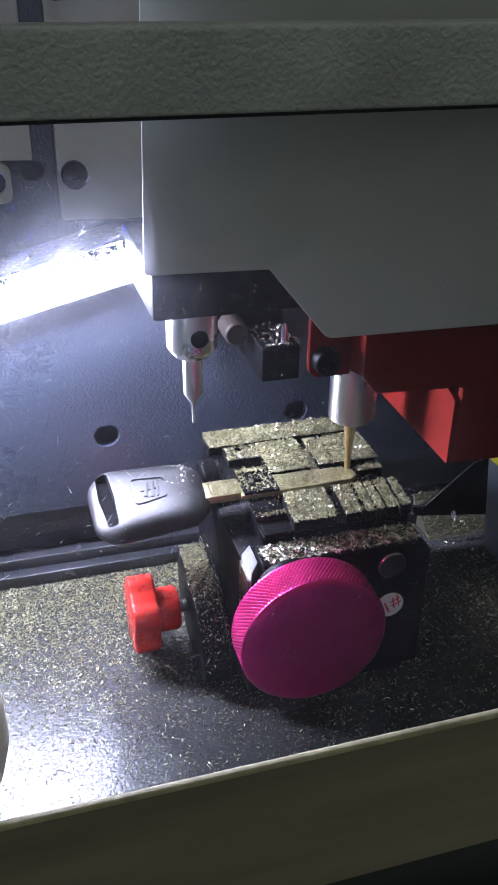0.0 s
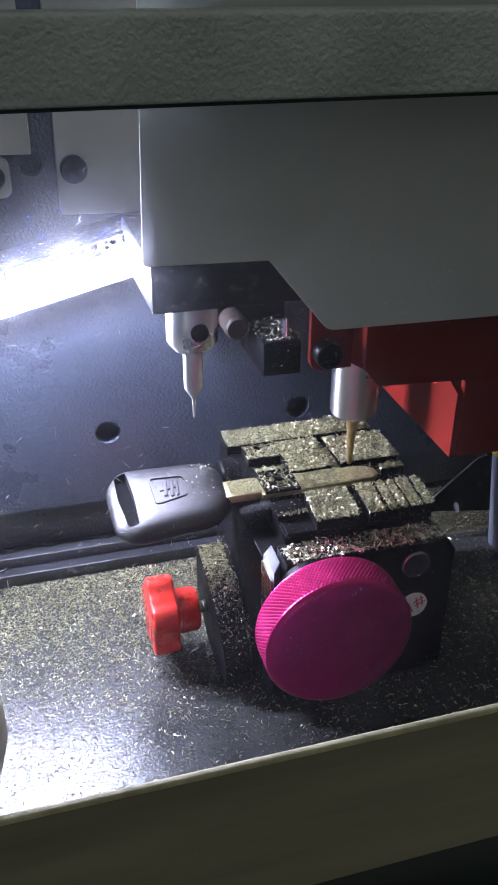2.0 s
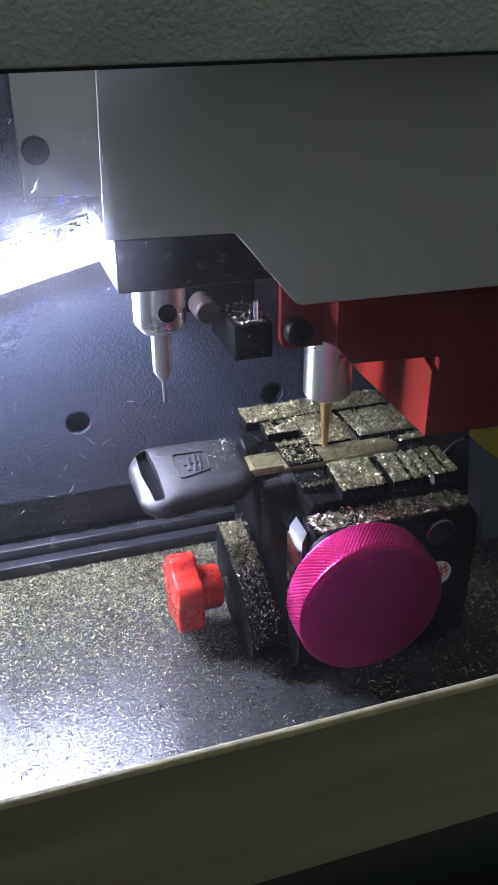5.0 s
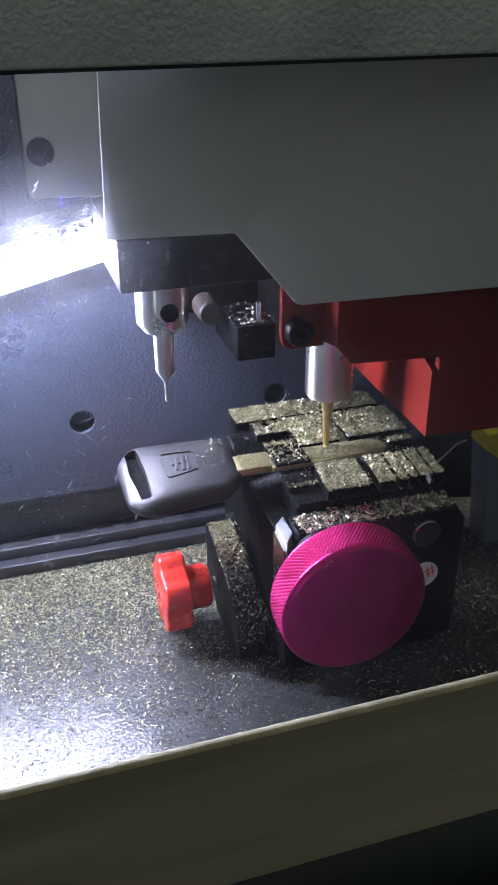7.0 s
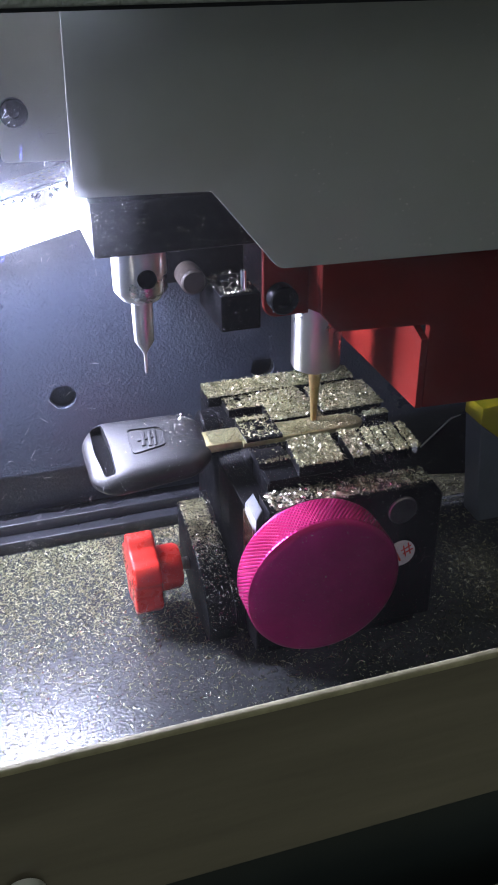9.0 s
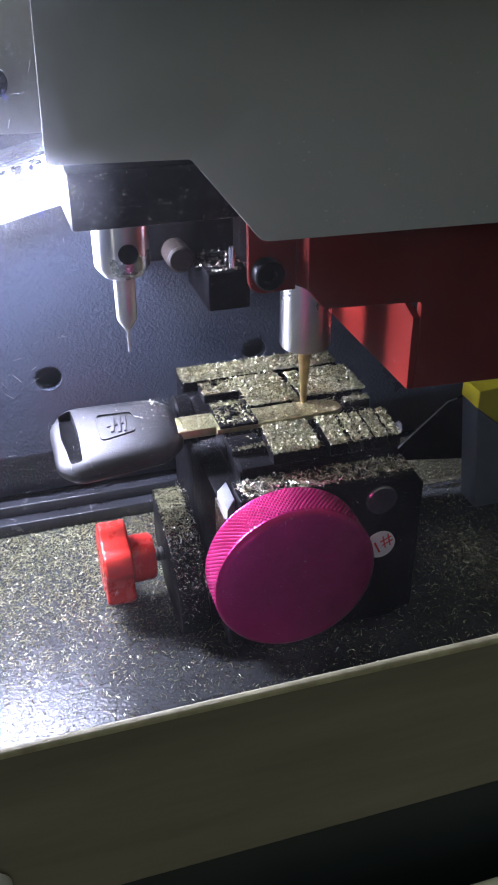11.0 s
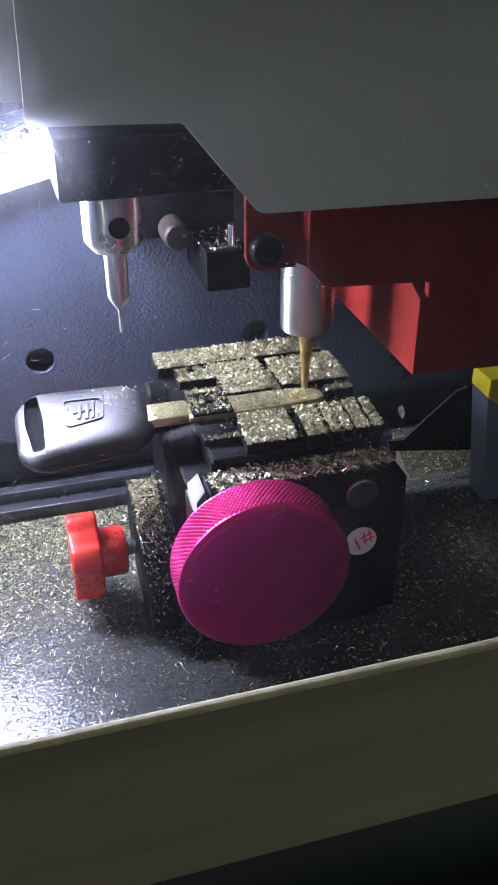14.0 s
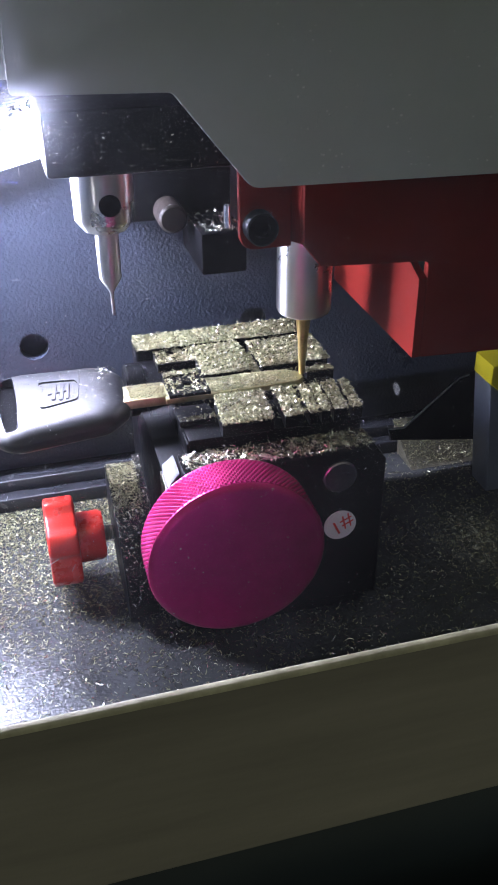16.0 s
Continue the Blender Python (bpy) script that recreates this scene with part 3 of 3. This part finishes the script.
sticker = part("sticker", lathe(nb(), [(0, -21.55), (3.7, -21.55), (3.7, -21.25)], "y", 28.2, 28.4, 44), PAPER, vise, "round white number sticker")
txt = bpy.data.curves.new("marking", "FONT")
txt.body, txt.size, txt.extrude, txt.align_x, txt.align_y = "#1", 5.0 * MM, 0.03 * MM, "CENTER", "CENTER"
txt.materials.append(RED_INK)
marking = new("marking", txt)
marking.parent = sticker
marking.matrix_basis = pose(28.6 * MM, -21.62 * MM, 28.6 * MM, 90, 0, 0) @ pose(0, 0, 0, 0, 0, 206)
# side arm with the red hand screw
ARM_TOP = [(19.5, 27.0), (6.0, 25.0), (-4.0, 21.5), (-11.0, 15.5), (-13.6, 9.0)]
part("arm", prism(nb(), rounded(ARM_TOP + [(-12.5, 4.5), (-6, 3.0), (8, 4), (19.5, 12)], [1.5, 3, 3, 3, 1.5, 1, 2, 3, 2]), "x", -18.4, -11.2, bevel=0.5), BLACK_STEEL, vise, "black sloping side arm dusted with chips")
part("side_wall", prism(nb(), [(24, 26), (24, 7), (-12, 7), (-12, 14)], "x", -11.1, -9.1), BLACK_STEEL, vise)
AY, AZ = 8.3, 14.5
screw = part("hand_screw", lathe(nb(), [(6.1, -27.4), (6.1, -22.0), (5.5, -21.0), (1.6, -20.8)], "x", AY, AZ, 36), RED_PLASTIC, vise, "red lobed plastic hand screw")
lobes = []
for k in range(80):
    a = k * math.tau / 80
    r = 9.8 + 1.0 * math.tanh(2.6 * math.cos(5 * (a - 1.35)))
    lobes.append((AY + r * math.cos(a), AZ + r * math.sin(a)))
part("star_grip", prism(nb(), lobes, "x", -34.4, -27.2, bevel=0.8), RED_PLASTIC, screw)
part("thread", lathe(nb(), [(1.6 if k % 2 else 1.9, -21.2 + 0.4 * k) for k in range(8)], "x", AY, AZ, 20), STEEL, screw, "bright screw thread")
# clear plastic guards round the blade
part("guard_tab", prism(nb(), rounded([(-11.6, 50.3), (-3.4, 51.8), (-1.6, 50.0), (-1.0, 42), (-2.6, 35), (-10.8, 30)], 1.6), "y", -0.4, 0.5), GUARD, vise, "smoky clear plastic tab")
part("guard_tab", prism(nb(), rounded([(10, 46), (10.5, 54), (17, 54.5), (19, 47)], 2.5), "x", -7.6, -6.9), GUARD, vise, "smoky clear plastic tab")

key = thing("car_key", "black plastic car key with a brass blade in the clamp", "key", at=(0, 0, 0))
outline = rounded([(-42.4, 15.0), (-38.6, 21.4), (-17.5, 20.0), (-12.4, 16.0), (-12.4, 2.2), (-17.0, -3.2), (-38.6, -6.6), (-42.4, -1.5)], [7, 5, 6, 4, 4, 6, 5, 7], 7)
slot = rounded([(-39.7, 18.6), (-36.7, 18.8), (-36.2, 8.0), (-36.5, -3.2), (-39.2, -3.0), (-40.2, 7.8)], [1.3, 1.3, 20, 1.2, 1.3, 20], 6)


def tip(x, y):
    """The head's upper face leans a little to its front and ring end."""
    return 0.075 * (y - 6.6) + 0.02 * (x + 27.5)


def key_head():
    """Domed shell with the key-ring slot cut through."""
    bm = nb()
    cx, cy, n = -27.5, 6.6, len(outline)
    levels = [(0.84, 47.9), (0.93, 48.1), (0.975, 48.6), (0.995, 49.4), (1.0, 50.4)]
    levels += [(s, 50.4 + 3.2 * (1 - s ** 8) ** 0.5 + 0.6 * (1 - s * s)) for s in (0.997, 0.99, 0.98, 0.96, 0.94, 0.92, 0.87, 0.80, 0.70, 0.58, 0.44, 0.30, 0.15)]
    rings = [[bm.verts.new((cx + (a - cx) * s, cy + (b - cy) * s, z)) for a, b in outline] for s, z in levels]
    for low, high in zip(rings, rings[1:]):
        for k in range(n):
            bm.faces.new((low[k], low[(k + 1) % n], high[(k + 1) % n], high[k]))
    bm.faces.new(rings[0])
    bm.faces.new(rings[-1])
    for v in bm.verts:
        if v.co.z > 50.5:
            v.co.z += tip(v.co.x, v.co.y)
    bmesh.ops.recalc_face_normals(bm, faces=bm.faces)
    shell = new("shell", mesh_of("shell", bm, BLACK_PLASTIC))
    tool = new("slot_tool", mesh_of("slot_tool", prism(nb(), slot, "z", 49.2, 60), BLACK_PLASTIC))
    cut = shell.modifiers.new("slot", "BOOLEAN")
    cut.operation, cut.object, cut.solver = "DIFFERENCE", tool, "EXACT"
    me = bpy.data.meshes.new_from_object(shell.evaluated_get(bpy.context.evaluated_depsgraph_get()))
    bpy.data.objects.remove(shell)
    bpy.data.objects.remove(tool)
    me.name = "head"
    me.shade_smooth()
    me.set_sharp_from_angle(angle=radians(35))
    return me


head = new("head", key_head())
head.parent = key
tagged(head, "worn satin black plastic key head")
frame_out = rounded([(-31.6, 13.4), (-23.0, 12.6), (-22.4, 10.6), (-23.4, 4.2), (-31.6, 2.2)], [1.3, 1.3, 1.6, 1.3, 1.3], 5)
frame_in = [(-27.2 + (a + 27.2) * 0.91, 7.9 + (b - 7.9) * 0.91) for a, b in frame_out]
bm = nb()
o0 = [bm.verts.new((a, b, 53.9 + tip(a, b))) for a, b in frame_out]
o1 = [bm.verts.new((a, b, 54.45 + tip(a, b))) for a, b in frame_out]
i1 = [bm.verts.new((a, b, 54.45 + tip(a, b))) for a, b in frame_in]
i0 = [bm.verts.new((a, b, 53.9 + tip(a, b))) for a, b in frame_in]
for k in range(len(o0)):
    m2 = (k + 1) % len(o0)
    bm.faces.new((o0[k], o0[m2], o1[m2], o1[k]))
    bm.faces.new((o1[k], o1[m2], i1[m2], i1[k]))
    bm.faces.new((i1[k], i1[m2], i0[m2], i0[k]))
part("emblem_frame", bm, BLACK_PLASTIC, head)
for pts in ([(-29.0, 5.0), (-28.1, 5.0), (-27.2, 10.8), (-28.1, 10.8)], [(-27.4, 4.6), (-26.5, 4.6), (-25.6, 11.0), (-26.5, 11.0)], [(-25.9, 4.6), (-25.2, 4.8), (-24.5, 10.8), (-25.2, 11.0)],
            [(-29.6, 7.2), (-25.0, 7.9), (-24.9, 8.5), (-29.5, 7.8)]):
    bm = prism(nb(), rounded(pts, 0.35, 3), "z", 53.9, 54.5, bevel=0.12)
    for v in bm.verts:
        v.co.z += tip(v.co.x, v.co.y)
    part("emblem_bar", bm, BLACK_PLASTIC, head)
part("ring_slot", prism(nb(), slot, "z", 49.3, 51.6), DARK, head, "dark recessed ring slot")
part("shank", box(nb(), -14.5, -4.2, 2.6, 9.7, 50.6, 52.8, 0.25), BRASS, key, "brass key shank")
part("blade", prism(nb(), [(-4.7, 1.3), (-4.7, 9.4), (4, 9.4), (9, 8.8), (14, 9.2), (19, 8.6), (24.5, 8.2), (27.2, 6.2), (27.4, 3.6), (25.4, 2.0), (16, 1.5)], "z", 51.3, 52.7, bevel=0.2), BRASS, key, "half-cut brass key blade")

# ---- chips, last ----
rng = random.Random(7)


def left_thick(x, y):
    return max(0.22, min(1.0, (y + 50) / 75)) * (1.0 if x < 5 else 0.6) * clumped(x * 0.5, y * 0.5)


chips("floor_chips", over(rng, 62000, -125, 110, -78, 46, 0.0, left_thick) + [(x, y, 0.5 + 0.62 * (y - 37.0)) for x, y, z in over(rng, 4400, 57, 96, 37.2, 51.0, 0.0, clumped)] + over(rng, 46000, -125, -10, -15, 46.5, 0.0, lambda x, y: min(1, max(0.1, (y + 8) / 50))),
      rng, None, "brass chips scattered over the tray floor", small=0.3, large=1.3, width=0.2, tilt=0.9)
bm = prism(nb(), [(36.0, 0.05), (WALL_Y - 0.05, 0.05), (WALL_Y - 0.05, 9.2), (37.0, 0.4)], "x", 57, 96)
tagged(part("chip_bank", bm, SWARF), "bank of fine brass swarf against the rear panel", kind="stuff")
# a pool of light on the tray floor, built from pale silvery chips
light_pool = [(61 + rng.gauss(0, 6), 0.5 + rng.gauss(0, 8), 0.0) for _ in range(7000)]
chips("floor_chips", light_pool, rng, None, "fine silvery chips that stand in for a pool of light on the tray floor", small=0.08, large=0.5, width=0.16, tilt=1.0, mat=SILVER_CHIP)
chips("floor_chips", over(rng, 17000, -125, 60, -79, 12, 0.0, lambda x, y: clumped(x * 0.3, y * 0.3)), rng, None, "bright curled slivers on the bare front of the tray", small=0.35, large=1.6, width=0.13, tilt=1.0, mat=SILVER_CHIP)
spots = []
for x0, x1 in FRONT_RIBS:
    spots += [(x + 0.09 * y, y, z) for x, y, z in over(rng, int((x1 - x0) * (570 if x0 < 28 else 340)), x0 + 0.1, x1 - 0.1, -13.7, -1.3, 53.0, lambda x, y: min(1.0, 0.35 + clumped(x, y)))]
for x0, x1, y0, y1, n, z in ((5.7, 16.8, 9.4, 24.9, 11500, 53.0), (19.3, 35.8, 10.0, 24.0, 11000, 53.0), (16.8, 19.3, 10, 20.5, 900, 51.6), (28.6, 35.2, 4.6, 6.8, 700, 53.0), (-3.6, 4.4, 11.4, 12.8, 420, 53.0),
                             (-7.2, 34.2, 25.8, 33.8, 21000, 53.3), (-3.4, 5.6, 19.4, 26.0, 1300, 52.3), (-3.6, 4.2, -7.4, -6.6, 160, 51.6), (-3.6, 4.2, -6.2, -0.5, 30, 51.6),
                             (-3, 34, -0.2, 9.6, 700, 51.2), (16, 34, -13, 24, 200, 50.3), (-4.0, 5.2, 1.2, 9.7, 420, 53.5)):
    spots += [p for p in over(rng, int(n * 0.75), x0, x1, y0, y1, z, lambda x, y: min(1.0, 0.3 + clumped(x, y))) if (p[0] - 0.8) ** 2 + (p[1] - 5.4) ** 2 > 1.7 and (p[0] - 0.5) ** 2 + (p[1] - 24.4) ** 2 > 1.4]
chips("chip_heap", spots, rng, vise, "brass chips heaped on the clamp jaws", small=0.25, large=1.1, width=0.205, tilt=1.3, pile=0.45)
chips("chip_heap", [p for p in spots if rng.random() < 0.028], rng, vise, "bright slivers among the chips on the jaws", small=0.4, large=1.3, width=0.25, tilt=1.4, pile=0.8, mat=SILVER_CHIP)
chips("chip_heap", over(rng, 4300, -5.0, 35.3, -20.7, -13.9, 47.2, clumped), rng, vise, "coarse bright chips along the front block", small=0.3, large=1.5, width=0.17, tilt=1.25, pile=0.5, mat=SILVER_CHIP)
arm_spots = []
for x, y, z in over(rng, 6000, -18.2, -11.4, -14, 19, 0.0, lambda x, y: min(1, max(0.22, (y + 8) / 20))):
    for (y1, z1), (y0, z0) in zip(ARM_TOP, ARM_TOP[1:]):
        if y0 <= y <= y1:
            arm_spots.append((x, y, z0 + (z1 - z0) * (y - y0) / (y1 - y0)))
chips("chip_layer", [p for p in arm_spots if p[1] > 1 + 5 * rng.random()], rng, vise, "brass chips on the side arm", small=0.15, large=0.85, width=0.13, tilt=1.2, pile=0.2)
chips("chip_layer", [p for p in arm_spots if p[1] < 5 and rng.random() < 0.6], rng, vise, "silvery slivers on the lower side arm", small=0.3, large=1.3, width=0.13, tilt=1.6, pile=0.3, mat=SILVER_CHIP)
chips("chip_layer", [(x, y, 14 + 12 * (y + 12) / 36) for x, y, z in over(rng, 420, -10.9, -9.2, -11, 23, 0.0)], rng, vise, "slivers on the clamp side wall", small=0.3, large=1.1, width=0.13, tilt=1.5, mat=SILVER_CHIP)
dome = []
for x, y, z in over(rng, 2600, -39, -13.5, -3, 19, 0.0, lambda x, y: (0.05 + 0.55 * max(0, min(1, (y - 2) / 14))) * max(0.12, min(1, (x + 30) / 14))):
    if x < -34.5 and y < 19:
        continue
    s = max(abs(x + 27.5) / 13.9, abs(y - 6.6) / 12.4)
    dome.append((x, y, 50.4 + 3.2 * max(0.0, 1 - s ** 10) ** 0.5 + 0.6 * max(0.0, 1 - s * s) + tip(x, y)))
chips("chip_layer", dome, rng, key, "bright chips on the key head", small=0.15, large=0.7, width=0.16, tilt=1.1, mat=SILVER_CHIP)
chips("chip_layer", over(rng, 1700, -12.4, -4.4, 2.8, 9.5, 52.8) + over(rng, 5200, 5.2, 26, 2.0, 8.4, 52.7, lambda x, y: 1.0 if x < 17 else 0.35), rng, key,
      "fine brass chips on the key", small=0.12, large=0.6, width=0.12, tilt=1.2)
chips("chip_layer", [(x, y, led_z(x) + 6.2) for x, y, z in over(rng, 1500, -125, -37, 36.6, 50.5, 0)], rng, lamp, "chips lying on the lamp visor", small=0.3, large=1.3)

chips("chip_layer", over(rng, 130, -6, 4.4, 28.3, 44, 80.55) + over(rng, 50, -6, 4.4, 28.3, 34, 80.55), rng, stopper, "bright chips on the switch", small=0.3, large=1.6, width=0.2, tilt=1.6, pile=0.3, mat=SILVER_CHIP)

cling = chips_mesh("pale_flecks", over(rng, 260, -39.8, -4, 102.6, 113.5, 0.0), rng, small=0.1, large=0.5, width=0.14, tilt=1.2, mat=SILVER_CHIP)
flecks = new("pale_flecks", cling)
flecks.parent = head_block
flecks.matrix_basis = pose(0, -0.02 * MM, 0, 90, 0, 0)
tagged(flecks, "bright chips clinging to the tracer head", kind="stuff")

# the clear sheet's lit dust specks, put on the hood's face as pale flecks
bm = nb()
for _ in range(260):
    x, z = -6 + 74 * rng.random(), 105.5 + 46 * rng.random() ** 2
    d = 0.09 + 0.17 * rng.random() ** 2
    box(bm, x - d, x + d * rng.random(), -21.34, -21.19, z - d * 0.6, z + d * 0.6)
tagged(part("pale_flecks", bm, DUST, hood, smooth=False), "tiny pale flecks for the clear sheet's lit dust, put on the hood", kind="stuff")

# the clear sheet: curved down from the rail to the tray's edge, with dust and scratches on it
PROFILE = [(-82.0, 55.7), (-73.0, 71.0), (-64.5, 84.0), (-56.5, 96.0), (-49.5, 108.0), (-43.0, 121.0), (-37.5, 135.0), (-33.6, 150.2)]
bm = nb()
columns = []
for x in (-168, 148):
    columns.append([[bm.verts.new((x, y + d, z)) for y, z in PROFILE] for d in (0.0, 1.2)])
for k in range(len(PROFILE) - 1):
    for d in (0, 1):
        bm.faces.new((columns[0][d][k], columns[1][d][k], columns[1][d][k + 1], columns[0][d][k + 1]))
bmesh.ops.recalc_face_normals(bm, faces=bm.faces)
pane = part("pane", bm, SHEET, cover, "clear acrylic sheet, scratched and dusty")
pane.visible_shadow = False


def on_sheet(u):
    k = min(len(PROFILE) - 2, int(u * (len(PROFILE) - 1)))
    f = u * (len(PROFILE) - 1) - k
    return [PROFILE[k][i] * (1 - f) + PROFILE[k + 1][i] * f for i in (0, 1)]


def sheet_marks(n, small, large, thick, lean, x0=-120, x1=60, mat=GLINT):
    verts, faces = [], []
    for _ in range(n):
        x, u = x0 + (x1 - x0) * rng.random(), 0.05 + 0.9 * rng.random()
        y, z = on_sheet(u)
        length = small + (large - small) * rng.random() ** 3
        a = rng.gauss(lean, 0.5) if rng.random() < 0.7 else rng.random() * math.tau
        w = thick * (0.5 + rng.random())
        base = len(verts)
        for du, dv in ((-length / 2, -w / 2), (length / 2, -w / 2), (length / 2, w / 2), (-length / 2, w / 2)):
            p, q = du * math.cos(a) - dv * math.sin(a), du * math.sin(a) + dv * math.cos(a)
            verts.append(((x + p) * MM, (y + q * 0.5 - 0.12) * MM, (z + q * 0.86) * MM))
        faces.append((base, base + 1, base + 2, base + 3))
    me = bpy.data.meshes.new("marks")
    me.from_pydata(verts, [], faces)
    me.materials.append(mat)
    return me


specks = new("dust", sheet_marks(4600, 0.05, 0.22, 0.075, 0.4))
scratches = new("scuffing", sheet_marks(900, 0.2, 1.7, 0.045, 0.9, -130, -45))
scuffs = new("shimmer", sheet_marks(600, 0.3, 2.2, 0.26, 1.35, -125, -45, RAINBOW))
for ob, words in ((specks, "pale dust specks"), (scratches, "fine scratches"), (scuffs, "faint scuffs with their blue glint put into the colour")):
    ob.parent = cover
    tagged(ob, words, kind="stuff")


drop = new("dried_drop", mesh_of("dried_drop", lathe(nb(), [(0.85, 0.0), (0.8, 0.12), (0.45, 0.25), (0.0, 0.3)], "z", 0, 0, 20), SMUDGE))
drop.parent = cover
drop.matrix_basis = pose(1.4 * MM, -64.0 * MM, 86.5 * MM, 56, 0, 0) @ Matrix.Diagonal((0.55, 1.15, 1, 1))
tagged(drop, "milky dried drop on the sheet")


def motions():
    rows = [(t, pose(x * MM, y * MM, 0)) for t, x, y in CARRIAGE]
    walk(vise, rows)
    walk(key, rows)


motions()
